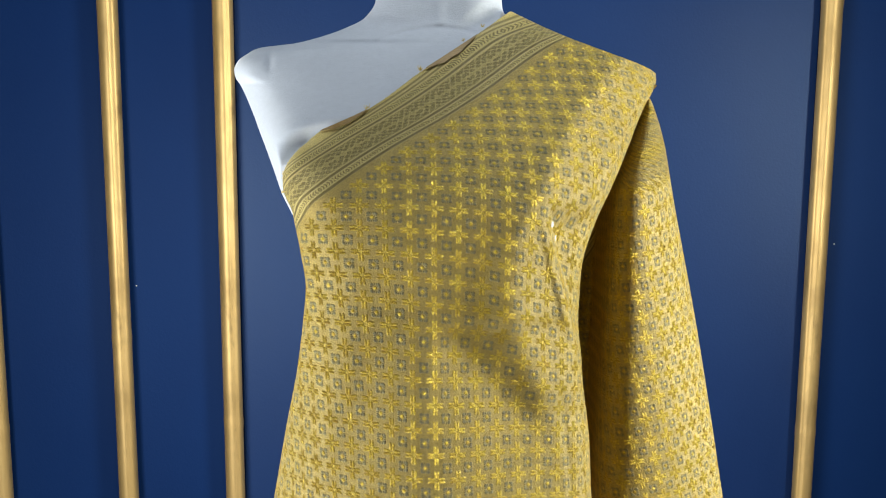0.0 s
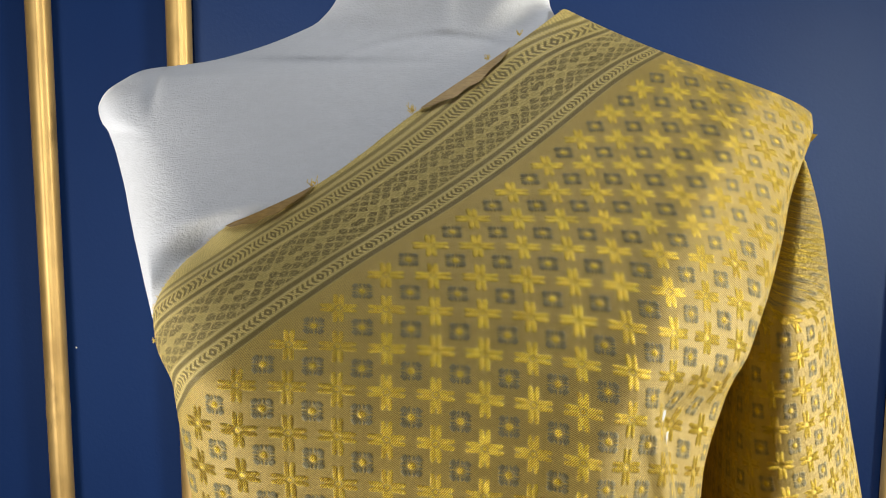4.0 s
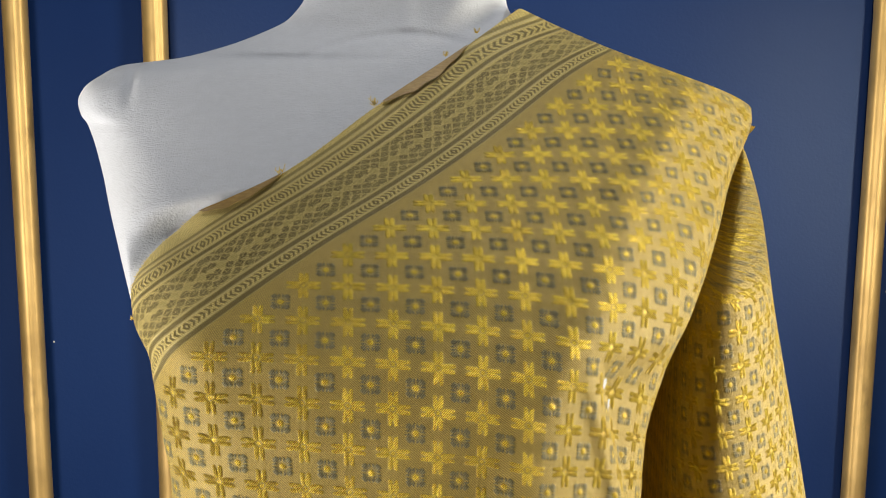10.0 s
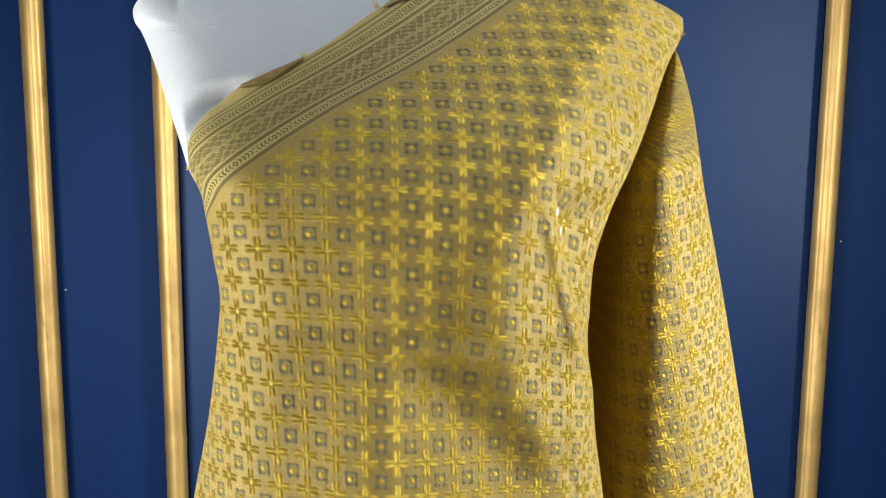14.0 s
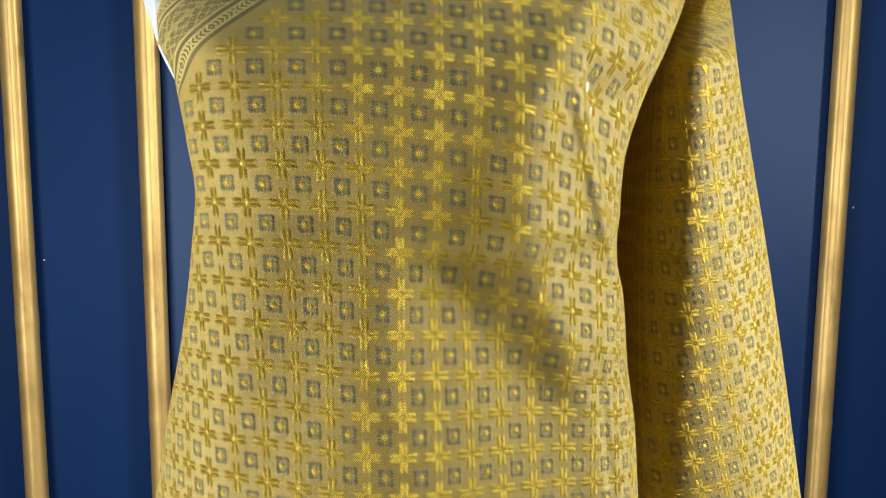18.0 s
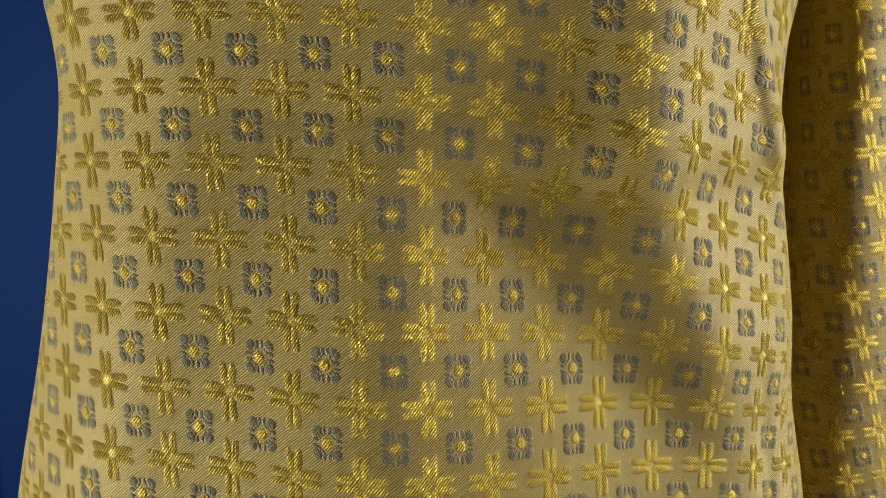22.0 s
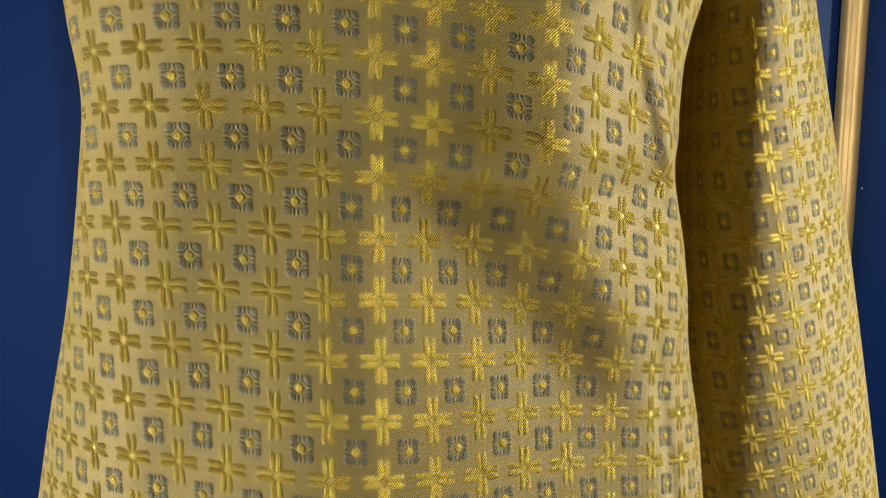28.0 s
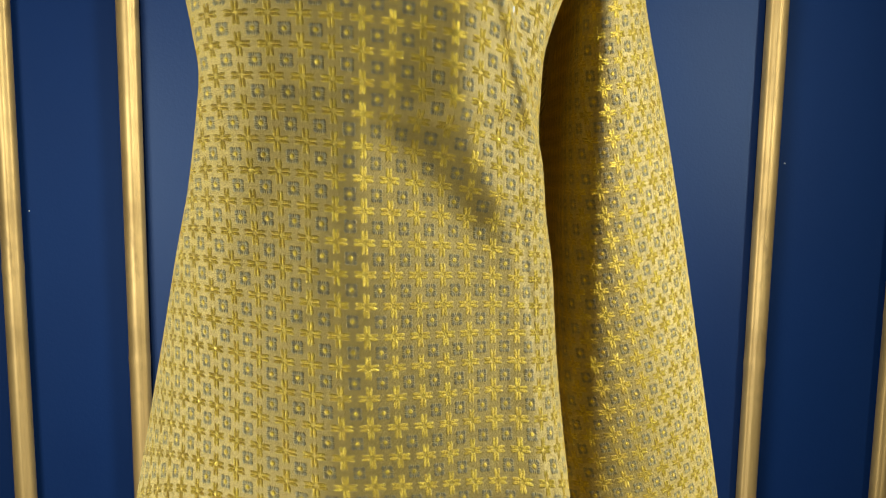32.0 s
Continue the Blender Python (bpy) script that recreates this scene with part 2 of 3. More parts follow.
# ---- shapes of chest and cloth ----
def curve(table):
    """Smooth (monotone cubic) interpolation through (position, value) pairs, straight beyond the ends."""
    table = sorted(table)
    px = np.array([p[0] for p in table], float)
    pv = np.array([p[1] for p in table], float)
    h = np.diff(px)
    d = np.diff(pv) / h
    m = np.empty(len(px))
    m[0], m[-1] = d[0], d[-1]
    for n in range(1, len(px) - 1):
        m[n] = 0 if d[n - 1] * d[n] <= 0 else 3 * (h[n - 1] + h[n]) / ((2 * h[n] + h[n - 1]) / d[n - 1] + (h[n] + 2 * h[n - 1]) / d[n])

    def value(q):
        q = np.asarray(q, float)
        n = np.clip(np.searchsorted(px, q) - 1, 0, len(h) - 1)
        f = (q - px[n]) / h[n]
        g = np.clip(f, 0, 1)
        v = (1 + 2 * g) * (1 - g) ** 2 * pv[n] + g * (1 - g) ** 2 * h[n] * m[n] + g * g * (3 - 2 * g) * pv[n + 1] + g * g * (g - 1) * h[n] * m[n + 1]
        return v + np.where(f < 0, f * h[n] * m[0], 0) + np.where(f > 1, (f - 1) * h[n] * m[-1], 0)
    return value


def smooth(q, a, b):
    f = np.clip((np.asarray(q, float) - a) / (b - a), 0, 1)
    return f * f * (3 - 2 * f)


# outline of the draped cloth, height -> x
CLOTH_L = curve([(.40, -.305), (.62, -.265), (.85, -.23), (.911, -.219), (.996, -.203), (1.06, -.191), (1.113, -.180), (1.164, -.173), (1.198, -.170), (1.231, -.175),
                 (1.264, -.1855), (1.288, -.1935), (1.300, -.1925), (1.312, -.188), (1.325, -.1795), (1.334, -.1695), (1.343, -.159), (1.351, -.141), (1.365, -.112), (1.401, -.064), (1.435, -.015), (1.4675, .028)])
CLOTH_R = curve([(.40, .175), (.62, .156), (.843, .127), (.895, .120), (.983, .112), (1.04, .1095), (1.11, .1005), (1.175, .0975), (1.209, .0995), (1.259, .115), (1.31, .140),
                 (1.365, .171), (1.394, .1865), (1.400, .1865), (1.4035, .182), (1.4205, .136), (1.4396, .087), (1.4675, .029)])
# front of the chest: height -> depth on the middle line, and how fast it falls back to the sides
CHEST = curve([(.40, .935), (.9, .945), (1.02, .948), (1.08, .950), (1.17, .952), (1.24, .951), (1.275, .957), (1.30, .973), (1.33, 1.003), (1.36, 1.047), (1.40, 1.106), (1.43, 1.150), (1.464, 1.205), (1.53, 1.235)])
BEND = curve([(.4, .4), (1.0, .5), (1.2, .45), (1.3, .5), (1.35, .5), (1.4, .5), (1.5, .7)])


def corner(x, at, before, after, soft):
    """Two straight slopes that meet at a place, rounded off."""
    d = x - at
    return before * d + (after - before) * (d + np.sqrt(d * d + soft * soft)) / 2


# where the flat front turns to the side below the shoulder, and the overlap that hangs under the armpit: height -> x
TURN_R = curve([(.60, .115), (1.00, .085), (1.05, .076), (1.09, .063), (1.13, .047), (1.174, .031), (1.21, .027), (1.25, .032), (1.304, .062), (1.35, .086), (1.37, .103), (1.40, .128), (1.43, .155)])
OVERLAP = curve([(1.08, .108), (1.12, .100), (1.15, .090), (1.18, .081), (1.223, .069), (1.256, .061), (1.29, .054)])


def folds(x, z):
    """How far the hanging cloth stands forward (negative) or back, below the bust."""
    down = np.clip(1.190 - z, 0, None)
    begun = smooth(down, 0, .03)
    # a crest falls straight down from the bust; a lit facet leans back from it to a slanting crease
    crest = -.046 - .012 * down
    crease = crest + .84 * down
    lean = (.70 - 1.5 * np.clip(down, 0, .30)) * begun
    y = corner(x, crest, 0, lean, .008 + .03 * np.clip(down, 0, .2)) - corner(x, crease, 0, lean * (.95 - .55 * smooth(down, .075, .13)), .005 + .07 * np.clip(down, 0, .25))
    forward = .036 * (1 - np.exp(-down / .12))
    left = np.clip((crest - x) / .16, 0, 1)
    y = y - forward * (.5 + .5 * np.cos(np.pi * left))
    # the hollow above the crease, below the bust on the shoulder side
    y = y + .004 * np.exp(-((x - .002) / .030) ** 2 - ((z - 1.185) / .045) ** 2)
    # the turn to the side
    low = smooth(1.435 - z, 0, .03)
    edge = TURN_R(z)
    steep = .48 + .36 * smooth(z, 1.06, 1.15)
    y = y + low * (corner(x, edge, 0, steep, .011 + .012 * smooth(z, 1.22, 1.32)) - .0035 * np.exp(-((x - edge) / .018) ** 2))
    # the front laps over the side piece under the armpit
    lap = OVERLAP(z)
    held = smooth(z, 1.085, 1.15) * smooth(1.285 - z, 0, .035)
    y = y + held * (.017 * smooth(x, lap, lap + .006) - .0035 * np.exp(-((x - lap + .003) / .005) ** 2))
    # narrow pleats along the armhole and down the side
    rim = CLOTH_R(z) - .013 - .10 * np.clip(z - 1.29, 0, .06)
    y = y + .008 * smooth(z, 1.255, 1.285) * smooth(1.375 - z, 0, .03) * smooth(x, rim, rim + .004)
    pleat = .086 - .12 * (z - 1.02)
    y = y + .0020 * smooth(1.12 - z, 0, .05) * np.exp(-((x - pleat) / .004) ** 2)
    # slack
    y = y + (.0013 * np.sin(46 * x + 11 * z) + .0006 * np.sin(31 * z - 90 * x + 2)) * smooth(1.34 - z, 0, .1)
    return y


def chest(x, z):
    return CHEST(z) + BEND(z) * (x + .045) ** 2


def edge_roll(gap, radius):
    f = np.clip(1 - gap / radius, 0, 1)
    return 1 - np.sqrt(np.clip(1 - f * f, 0, 1))


def slant(line, z):
    return np.sqrt(1 + ((line(z + .004) - line(z - .004)) / .008) ** 2)


def cloth_depth(x, z):
    y = chest(x, z) + folds(x, z)
    low = .32 + .68 * smooth(1.318 - z, 0, .055)
    y = y + smooth(1.36 - z, 0, .03) * low * (.070 + .035 * smooth(z, 1.22, 1.29)) * edge_roll((x - CLOTH_L(z)) / slant(CLOTH_L, z), .06)
    high = smooth(z, 1.36, 1.41)
    y = y + (.035 - .020 * high) * edge_roll((CLOTH_R(z) - x) / slant(CLOTH_R, z), .022)
    return y


# ---- building helpers ----
def part(name, bm, mat, parent=None, label=""):
    me = bpy.data.meshes.new(name)
    bm.to_mesh(me)
    bm.free()
    me.materials.append(mat)
    ob = new(name, me)
    ob.parent = parent
    if label:
        tagged(ob, label)
    return ob


def sheet(name, P, mat, parent=None, weave=None, label="", closed=False):
    """A smooth mesh from a grid of points P[row, column], with the weave coordinates as its UV map."""
    R, C = P.shape[:2]
    ids = np.arange(R * C).reshape(R, C)
    if closed:
        ids = np.concatenate([ids, ids[:, :1]], 1)
    quads = np.stack([ids[:-1, :-1], ids[:-1, 1:], ids[1:, 1:], ids[1:, :-1]], -1).reshape(-1, 4)
    me = bpy.data.meshes.new(name)
    me.from_pydata(P.reshape(-1, 3).tolist(), [], quads.tolist())
    if weave is not None:
        layer = me.uv_layers.new(name="weave")
        layer.data.foreach_set("uv", weave.reshape(-1, 2)[quads.reshape(-1)].astype(np.float32).ravel())
    me.polygons.foreach_set("use_smooth", [True] * len(quads))
    me.materials.append(mat)
    me.update()
    ob = new(name, me)
    ob.parent = parent
    if label:
        tagged(ob, label)
    return ob


def box(bm, x0, x1, y0, y1, z0, z1):
    bmesh.ops.create_cube(bm, size=1, matrix=Matrix.Translation(((x0 + x1) / 2, (y0 + y1) / 2, (z0 + z1) / 2)) @ Matrix.Diagonal((x1 - x0, y1 - y0, z1 - z0, 1)))


def slab(name, x0, x1, y0, y1, z0, z1, mat, label, category):
    bm = bmesh.new()
    box(bm, x0, x1, y0, y1, z0, z1)
    return tagged(part(name, bm, mat), label, category, kind="structure")


# ---- the room ----
WALL_Y = 2.66
slab("wall_north", -2.6, 2.6, WALL_Y, WALL_Y + .12, 0, 2.7, BLUE, "dark blue satin painted wall behind gold poles", "wall")
slab("wall_south", -2.6, 2.6, -2.62, -2.5, 0, 2.7, GREY, "plain dark grey painted wall", "wall")
slab("wall_west", -2.72, -2.6, -2.62, WALL_Y + .12, 0, 2.7, GREY, "plain dark grey painted side wall", "wall")
slab("wall_east", 2.6, 2.72, -2.62, WALL_Y + .12, 0, 2.7, GREY, "plain dark grey painted side wall", "wall")
slab("floor", -2.72, 2.72, -2.62, WALL_Y + .12, -.1, 0, FLOORING, "brown vinyl floor of the room", "floor")
slab("ceiling", -2.72, 2.72, -2.62, WALL_Y + .12, 2.7, 2.8, GREY, "plain dark grey painted ceiling", "ceiling")


bm = bmesh.new()
box(bm, -.606, .794, WALL_Y - .006, WALL_Y - .0005, .0, 2.69)
bmesh.ops.bevel(bm, geom=bm.edges[:], offset=.0015, segments=2, affect="EDGES")
part("panel", bm, BLUE_GLOSS, bpy.data.objects["wall_north"], "smoother blue panel between the poles")


def pole(x, seed, groove):
    """A round wooden pole, slightly uneven, with a long groove and a few swollen knots."""
    rnd = random.Random(seed)
    rows, cols, high = 200, 40, 2.69
    knots = [rnd.uniform(.45, .75), rnd.uniform(1.55, 1.75), rnd.uniform(2.1, 2.5)]
    P = np.zeros((rows, cols, 3))
    for r in range(rows):
        z = high * r / (rows - 1)
        radius = .0245 + .0006 * math.sin(3.1 * z + seed) + sum(.0012 * math.exp(-((z - k) / .012) ** 2) for k in knots)
        ox, oy = .0015 * math.sin(1.7 * z + seed), .001 * math.sin(2.3 * z + 2 * seed)
        for c in range(cols):
            a = 2 * math.pi * c / cols
            turn = (a - math.radians(groove) + math.pi) % (2 * math.pi) - math.pi
            q = radius - .0028 * math.exp(-(turn / .16) ** 2)
            P[r, c] = ox + q * math.cos(a), oy + q * math.sin(a), z
    ob = sheet("decorative_pole", P, GOLD, closed=True)
    ob.location = (x, WALL_Y - .030, 0)
    tagged(ob, "tall gold-painted wooden pole standing against the blue wall", "pole", "poles along the wall")
    return ob


POLES = ((-1.238, 1, -70), (-.906, 2, -62), (-.627, 3, -58), (.813, 4, -118), (1.138, 5, -112))
for x, seed, groove in POLES:
    pole(x, seed, groove)

for x, z in ((-.874, .864), (.863, .990)):
    bm = bmesh.new()
    bmesh.ops.create_uvsphere(bm, u_segments=12, v_segments=6, radius=.0022, matrix=Matrix.Translation((x, WALL_Y, z)) @ Matrix.Diagonal((1, .5, 1, 1)))
    tagged(part("nail_head", bm, STEEL), "tiny pale nail head in the blue wall", "nail", "nail heads")


# ---- the dress form ----
FORM_L = curve([(.86, -.15), (1.1, -.150), (1.2, -.160), (1.24, -.182), (1.277, -.203), (1.300, -.214), (1.320, -.2245), (1.340, -.236), (1.360, -.248), (1.380, -.2615), (1.387, -.2665), (1.393, -.2715), (1.402, -.2735),
                (1.412, -.2700), (1.420, -.2600), (1.4262, -.2480), (1.4275, -.240), (1.4310, -.211), (1.4360, -.189), (1.4485, -.153), (1.4590, -.133), (1.478, -.121), (1.56, -.116)])
FORM_DEPTH = curve([(1.2, 1.08), (1.29, 1.12), (1.33, 1.142), (1.36, 1.165), (1.395, 1.198), (1.45, 1.215), (1.56, 1.25)])
FORM_R = curve([(.86, .06), (1.1, .062), (1.2, .070), (1.285, .095), (1.347, .135), (1.387, .160), (1.398, .160), (1.412, .125), (1.431, .075), (1.444, .045), (1.455, .030), (1.473, .0195), (1.56, .015)])


def form_front(x, z):
    y = chest(x, z) + .008 + .05 * smooth(1.29 - z, 0, .12) + 2.2 * np.clip(-.13 - x, 0, None) ** 2 * smooth(1.42 - z, 0, .05)
    l = FORM_L(z)
    far = FORM_DEPTH(z) - .022
    y = (y + far - np.sqrt((y - far) ** 2 + .02 ** 2)) / 2
    brim = chest(l, z) + .008 + .05 * smooth(1.29 - z, 0, .12) + 2.2 * np.clip(-.13 - l, 0, None) ** 2 * smooth(1.42 - z, 0, .05)
    brim = (brim + far - np.sqrt((brim - far) ** 2 + .02 ** 2)) / 2
    y = y + (FORM_DEPTH(z) - brim) * edge_roll((x - l) / slant(FORM_L, z), .03 + .03 * smooth(1.41 - z, 0, .06)) + .05 * edge_roll((FORM_R(z) - x) / slant(FORM_R, z), .04)
    under = smooth(x, CLOTH_L(z) - .045, CLOTH_L(z) + .002)
    behind = np.maximum(y, cloth_depth(np.clip(x, CLOTH_L(z), CLOTH_R(z)), z) + .006)
    y = y + under * (behind - y)
    # seam where the neck is sewn on, and the puckered cap of the arm hole
    seam = 1.4475 - .35 * (x + .05) ** 2 * 10
    y = y + .0022 * np.exp(-((z - seam) / .003) ** 2) * smooth(.075 - np.abs(x + .05), 0, .03)
    y = y - .0018 * np.exp(-((x + .048) / .006) ** 2) * smooth(z, 1.449, 1.453)
    y = y + .004 * np.exp(-((x + .228 - (1.42 - z) * .25) / .004) ** 2) * smooth(z, 1.395, 1.415)
    return y


def dress_form():
    zs = np.concatenate([np.linspace(.86, 1.27, 30), np.linspace(1.275, 1.50, 210), np.linspace(1.505, 1.56, 8)])
    front, back = 190, 40
    P = np.zeros((len(zs), front + back, 3))
    for r, z in enumerate(zs):
        l, w = float(FORM_L(z)), float(FORM_R(z) - FORM_L(z))
        f = (1 - np.cos(np.linspace(0, np.pi, front))) / 2
        x = l + w * f
        y = form_front(x, np.full(front, z))
        P[r, :front] = np.stack([x, y, np.full(front, z)], -1)
        g = np.linspace(0, np.pi, back + 2)[1:-1]
        yl, yr = y[0], y[-1]
        xb = l + w * (1 + np.cos(g)) / 2
        base = yr + (yl - yr) * (1 - np.cos(g)) / 2
        P[r, front:] = np.stack([xb, base + .09 * np.sin(g), np.full(back, z)], -1)
    ob = sheet("dress_form", P, KNIT, closed=True)
    bm = bmesh.new()
    bm.from_mesh(ob.data)
    ends = [e for e in bm.edges if e.is_boundary]
    bmesh.ops.holes_fill(bm, edges=ends)
    # the stand that carries it, hidden below the cloth
    bmesh.ops.create_cone(bm, cap_ends=True, segments=24, radius1=.016, radius2=.016, depth=.9, matrix=Matrix.Translation((-.045, 1.12, .45)))
    bmesh.ops.create_cone(bm, cap_ends=True, segments=48, radius1=.15, radius2=.13, depth=.03, matrix=Matrix.Translation((-.045, 1.12, .0155)))
    bm.to_mesh(ob.data)
    bm.free()
    return tagged(ob, "armless dress form covered in white knit fabric", "dress form")


dress_form()


# ---- the silk ----
PITCH_S, PITCH_W = 10, 5
WEAVE_I = (5.1088, 0.0580, -0.1008, 0.3459, 0.2933, -0.0360, -0.0726, 4.7085, -0.4146, -0.0938, 0.1396, -0.0279, -0.0361, -0.0949, 0.4664, 0.1489, -0.4293, -0.0784, -0.2027, -0.1247, 0.5352, 0.2735, 0.0131, -0.1245, -0.2456, -0.0227, 0.0200, 0.0262)
WEAVE_K = (1.7188, -8.9927, -0.2796, -0.3335, -0.0062, 0.1084, 0.0384, -0.4614, 0.0622, 0.5052, 0.2220, -0.0944, -0.0538, -0.2923, -0.1549, 0.4419, 0.0402, -0.1318, -0.0124, -0.0237, -0.0701, -0.0189, -0.0267, 0.0457, 0.0033, 0.0043, -0.0043, -0.0031)
HEIGHTS = np.linspace(.4, 1.53, 1200)
RISE = np.concatenate([[0], np.cumsum(np.hypot(np.diff(HEIGHTS), np.diff(CHEST(HEIGHTS))))])
RISE = RISE - np.interp(1.2, HEIGHTS, RISE)


def weave(s, w):
    """Weave lattice coordinates at s metres across and w metres up the cloth; straight on beyond the draped middle."""
    def poly(k, s, w):
        powers = [(a, b) for a in range(7) for b in range(7) if a + b <= 6]
        return sum(c * (PITCH_S * s) ** a * (PITCH_W * w) ** b for c, (a, b) in zip(k, powers))
    s1, w1 = np.clip(s, -.165, .130 + .075 * smooth(w, .06, .2)), np.clip(w, -.34, .37)
    e = .004
    out = []
    for k in (WEAVE_I, WEAVE_K):
        mid = poly(k, s1, w1)
        gs = (poly(k, s1 + e, w1) - poly(k, s1 - e, w1)) / (2 * e)
        gw = (poly(k, s1, w1 + e) - poly(k, s1, w1 - e)) / (2 * e)
        out.append(mid + gs * (s - s1) + gw * (w - w1))
    return np.stack(out, -1)


def drape(parent):
    zs = np.concatenate([np.linspace(.42, .80, 50, endpoint=False), np.linspace(.80, 1.30, 330, endpoint=False), np.linspace(1.30, 1.467, 150)])
    wing, mid = 24, 400
    P = np.zeros((len(zs), mid + 2 * wing, 3))
    W = np.zeros((len(zs), mid + 2 * wing, 2))
    for r, z in enumerate(zs):
        l, w = float(CLOTH_L(z)), float(CLOTH_R(z) - CLOTH_L(z))
        t = np.linspace(0, 1, mid)
        f = .55 * t + .45 * (1 - np.cos(np.pi * t)) / 2
        x = l + w * f
        y = cloth_depth(x, np.full(mid, z))
        q = np.linspace(0, 1, wing + 1)[1:]
        low = float(smooth(1.325 - z, 0, .03))
        back_l = .24 * low + .002
        high = float(smooth(z, 1.392, 1.402))
        back_r = .12 - .04 * high
        xl, yl = x[0] + .11 * low * q ** 2, y[0] + back_l * q
        xr, yr = x[-1] - .02 * q ** 2 * (1 - high), y[-1] + back_r * q
        X, Y = np.concatenate([xl[::-1], x, xr]), np.concatenate([yl[::-1], y, yr])
        Z = np.full(len(X), z)
        Z[-wing:] -= .03 * high * q ** 1.5
        P[r] = np.stack([X, Y, Z], -1)
        s = np.concatenate([[0], np.cumsum(np.hypot(np.diff(X), np.diff(Y)))])
        g = np.linspace(-.04, x[0], 60)
        start = math.copysign(np.sum(np.hypot(np.diff(g), np.diff(cloth_depth(g, np.full(60, z))))), x[0] + .04)
        s = s - s[wing] + start
        W[r] = weave(s, np.full(len(X), np.interp(z, HEIGHTS, RISE)))
    ob = sheet("drape", P, SILK, parent, W, "gold brocade front drawn across one shoulder")
    return ob


SLEEVE_IN = curve([(.40, .150), (.785, .154), (.92, .155), (1.08, .158), (1.2, .162), (1.29, .168), (1.34, .173), (1.385, .1765), (1.40, .178)])
SLEEVE_OUT = curve([(.40, .372), (.79, .301), (.93, .275), (1.05, .252), (1.155, .230), (1.19, .222), (1.28, .202), (1.33, .194), (1.365, .184), (1.385, .173), (1.40, .164)])


def hanging_end(parent):
    """The free end that falls from the shoulder: a rolled front, a deep hollow beside the body."""
    zs = np.linspace(.42, 1.388, 260)
    cols = 220
    P = np.zeros((len(zs), cols, 3))
    W = np.zeros((len(zs), cols, 2))
    for r, z in enumerate(zs):
        deep = float(smooth(1.39 - z, 0, .12))
        xi, xo = float(SLEEVE_IN(z)) - .026 * deep, float(SLEEVE_OUT(z)) + .011 * deep
        wide = xo - xi
        body = float(CLOTH_R(min(z, 1.39)))
        key = [(body + (float(CLOTH_L(z)) + .075 - body) * deep, 1.18 + .04 * deep), (body + (-.03 - body) * deep, 1.19 + .26 * deep), (body + .0 * deep, 1.20 + .36 * deep), (xi + .03 * deep, 1.20 + .37 * deep), (xi + .030 * deep, 1.20 + .20 * deep), (xi + .018 * deep, 1.20 + .08 * deep), (xi + .004 * deep, 1.20 + .03 * deep), (xi + .015 * wide, 1.193 - .022 * deep),
               (xi + .05 * wide, 1.190 - .046 * deep), (xi + .11 * wide, 1.186 - .062 * deep), (xi + .30 * wide, 1.183 - .055 * deep), (xi + .56 * wide, 1.182 - .038 * deep), (xi + .76 * wide, 1.184 - .014 * deep), (xi + .90 * wide, 1.190 + .004 * deep), (xo, 1.205 + .016 * deep), (xo - .006 * deep, 1.21 + .10 * deep), (xo - .05 * deep, 1.22 + .30 * deep), (xi + .04 * deep, 1.225 + .38 * deep)]
        kx, ky = np.array([k[0] for k in key]), np.array([k[1] for k in key])
        step = np.concatenate([[0], np.cumsum(np.hypot(np.diff(kx), np.diff(ky)) + 1e-4)])
        step /= step[-1]
        q = np.linspace(0, 1, 90)
        X, Y = curve(list(zip(step, kx)))(q), curve(list(zip(step, ky)))(q)
        for _ in range(3):
            X[1:-1], Y[1:-1] = (X[:-2] + 2 * X[1:-1] + X[2:]) / 4, (Y[:-2] + 2 * Y[1:-1] + Y[2:]) / 4
        s = np.concatenate([[0], np.cumsum(np.hypot(np.diff(X), np.diff(Y)))])
        even = np.linspace(0, s[-1], cols)
        X, Y, = np.interp(even, s, X), np.interp(even, s, Y)
        P[r] = np.stack([X, Y, np.full(cols, z)], -1)
        main, k = .190 + .118 * (1.284 - z), int(cols * step[7])
        along = even - np.interp(main, X[k:], even[k:])
        W[r] = np.stack([along / .0222 + 40 - .02 * (1.284 - z) / .0222, (1.2835 - z) / .0222 + .10 * along / .0222], -1)
    return sheet("hanging_end", P, SILK, parent, W, "loose end falling from the shoulder in one deep fold")


def turned_edge(parent, x0, x1, rise):
    """A strip of the cloth's reverse that shows where the raw edge turns over."""
    cols, rows = 60, 8
    zs = np.linspace(1.30, 1.467, 400)
    line = CLOTH_L(zs)
    P = np.zeros((rows, cols, 3))
    for c in range(cols):
        f = c / (cols - 1)
        x = x0 + (x1 - x0) * f
        z = float(np.interp(x, line[8:], zs[8:]))
        lift = rise * math.sin(math.pi * f) ** .8 * (1 + .12 * math.sin(23 * f))
        for r in range(rows):
            g = r / (rows - 1)
            zz, xx = z + .0008 - lift * (1 - g), x + .35 * lift * (1 - g)
            P[r, c] = xx, float(cloth_depth(xx, zz)) - .0040 + .0016 * g, zz
    return sheet("turned_edge", P, REVERSE, parent, None, "brown reverse of the turned raw edge")


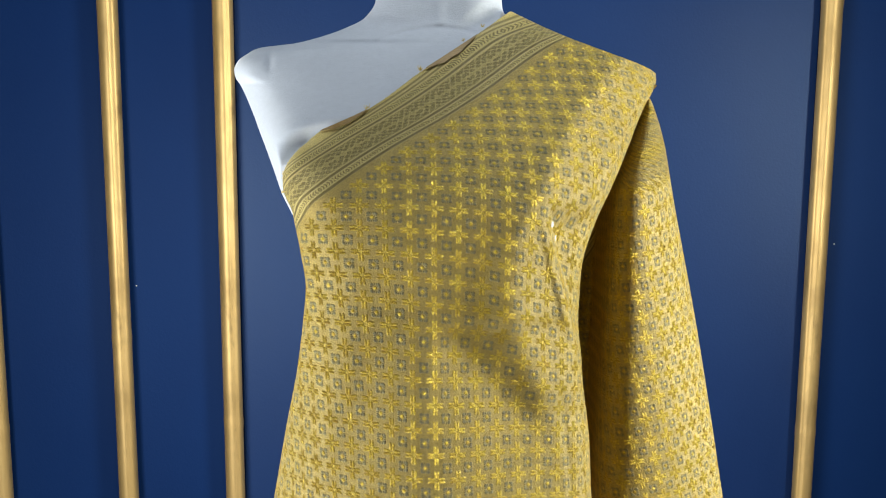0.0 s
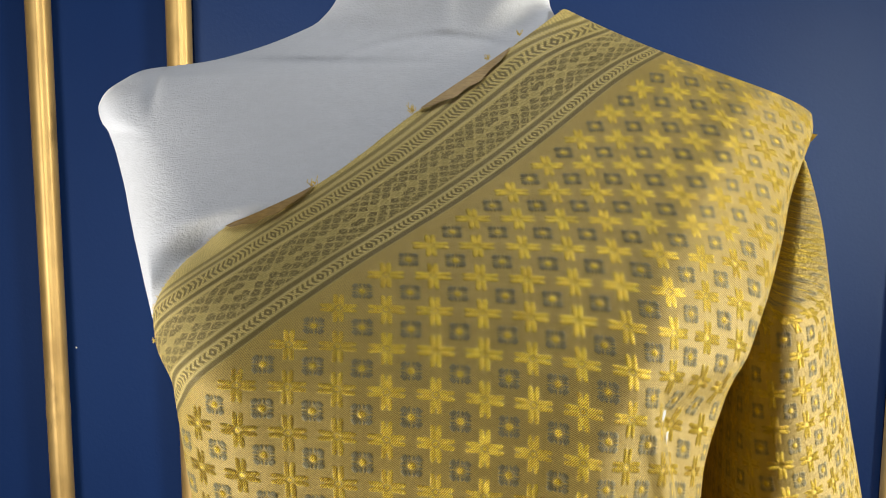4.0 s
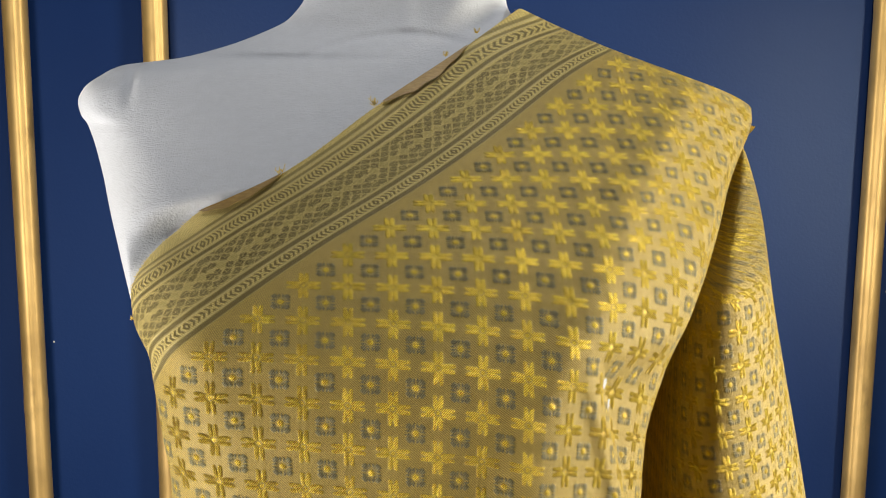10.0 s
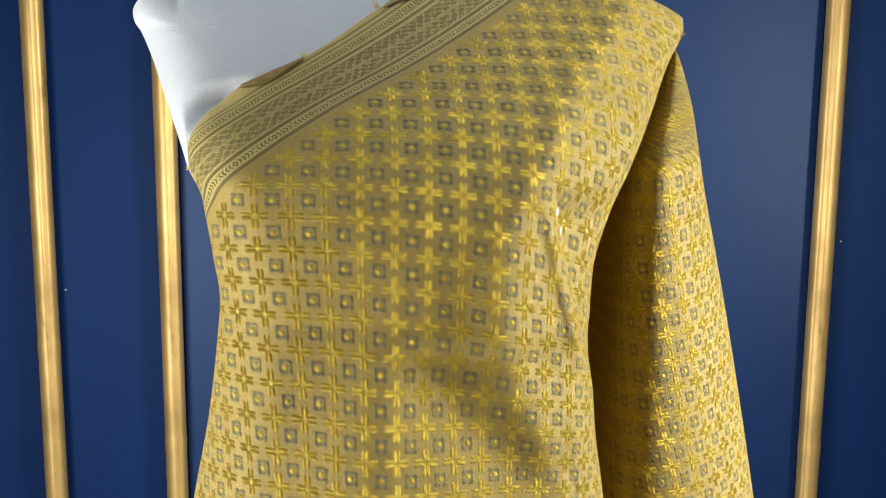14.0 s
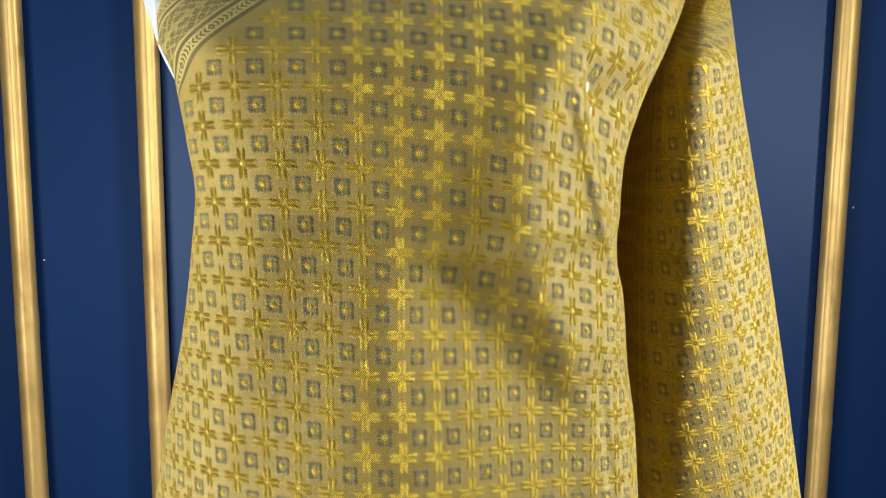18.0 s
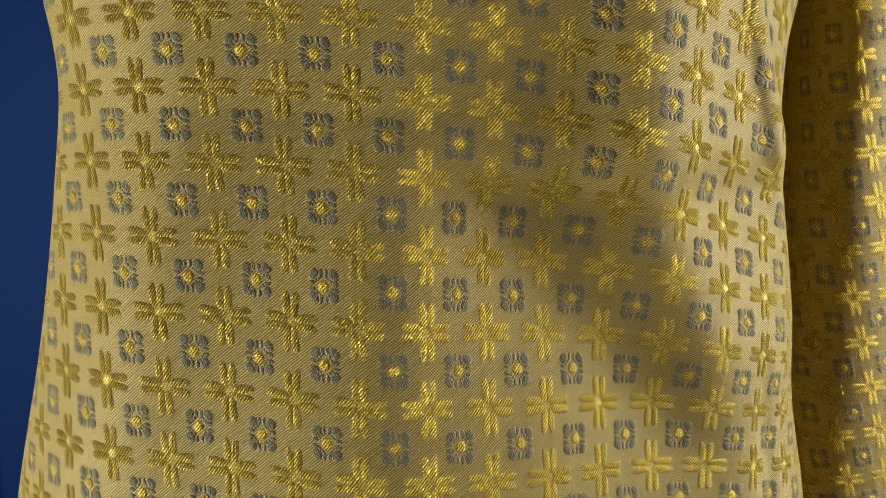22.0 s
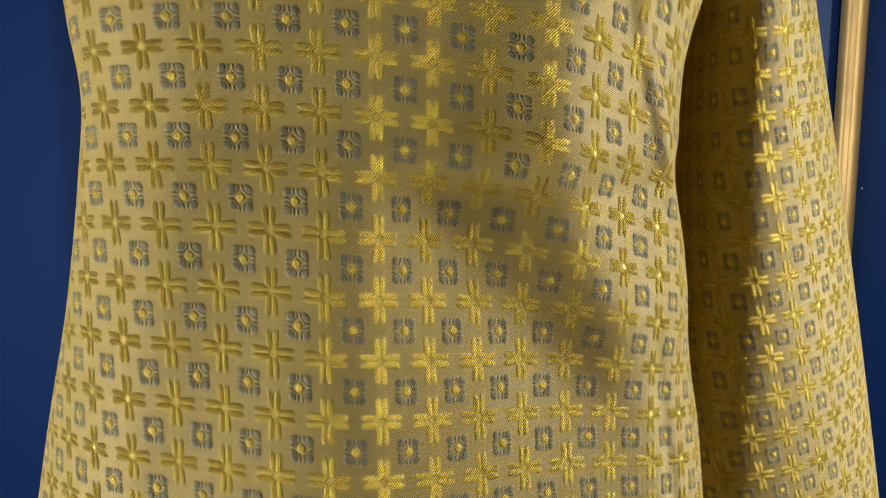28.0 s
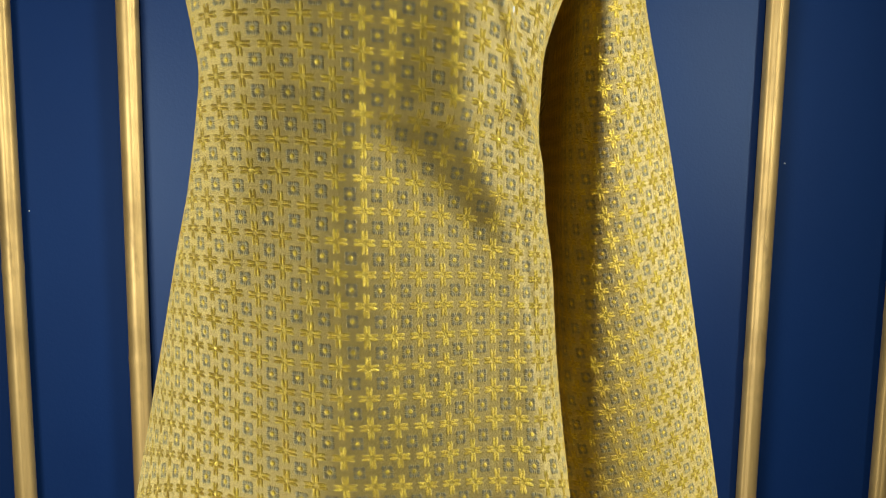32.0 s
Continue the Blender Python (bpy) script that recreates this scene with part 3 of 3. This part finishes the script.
def thread_tuft(parent, x, z, seed, size=.006, count=12):
    rnd = random.Random(seed)
    bm = bmesh.new()
    for _ in range(count):
        base = Vector((x + rnd.uniform(-.3, .3) * size, float(cloth_depth(x, z)) - .0015, z + rnd.uniform(-.3, .3) * size))
        tip = base + Vector((rnd.uniform(-1, .6), rnd.uniform(-.5, .1), rnd.uniform(-.2, 1.1))) * size
        bow = (base + tip) / 2 + Vector((rnd.uniform(-.3, .3), -.2, rnd.uniform(-.3, .3))) * size
        last = None
        for p in (base, bow, tip):
            ring = [bm.verts.new(p + Vector((math.cos(a), 0, math.sin(a))) * .00022) for a in (0, 2.1, 4.2)]
            if last:
                for n in range(3):
                    bm.faces.new((last[n], last[n - 1], ring[n - 1], ring[n]))
            last = ring
    return part("loose_threads", bm, THREAD, parent, "frayed yellow threads")


def frayed_edge(parent):
    """Short broken threads all along the raw upper edge."""
    rnd = random.Random(5)
    bm = bmesh.new()
    for _ in range(420):
        z = rnd.uniform(1.300, 1.466)
        x = float(CLOTH_L(z)) + .0006
        base = Vector((x, float(cloth_depth(x, z)) - .0006, z - .0006))
        tip = base + Vector((rnd.uniform(-1.4, -.1), rnd.uniform(-.4, .2), rnd.uniform(-.1, 1.2))) * rnd.choice((.0008, .0011, .0016))
        width = Vector((.00013, 0, .00013))
        bm.faces.new([bm.verts.new(p) for p in (base - width, base + width, tip)])
        bm.faces.new([bm.verts.new(p) for p in (base + Vector((0, .0002, 0)), base + width, tip)])
    return part("frayed_edge", bm, THREAD, parent, "short frayed yellow threads along the raw edge")


THREAD = plain_paint("yellow_thread", (.55, .38, .04), (.75, .58, .14), .5)
silk = new("silk_cloth")
tagged(silk, "gold silk brocade cloth with grey rosettes, draped over the dress form", "cloth")
drape(silk)
hanging_end(silk)
turned_edge(silk, -.158, -.112, .0040)
turned_edge(silk, -.060, -.008, .0060)
frayed_edge(silk)
for n, (x, z) in enumerate(((-.113, 1.366), (-.064, 1.404), (-.022, 1.434), (-.002, 1.450), (-.1915, 1.287))):
    thread_tuft(silk, x, z - .001, n, .0042 if n < 2 else .0025)
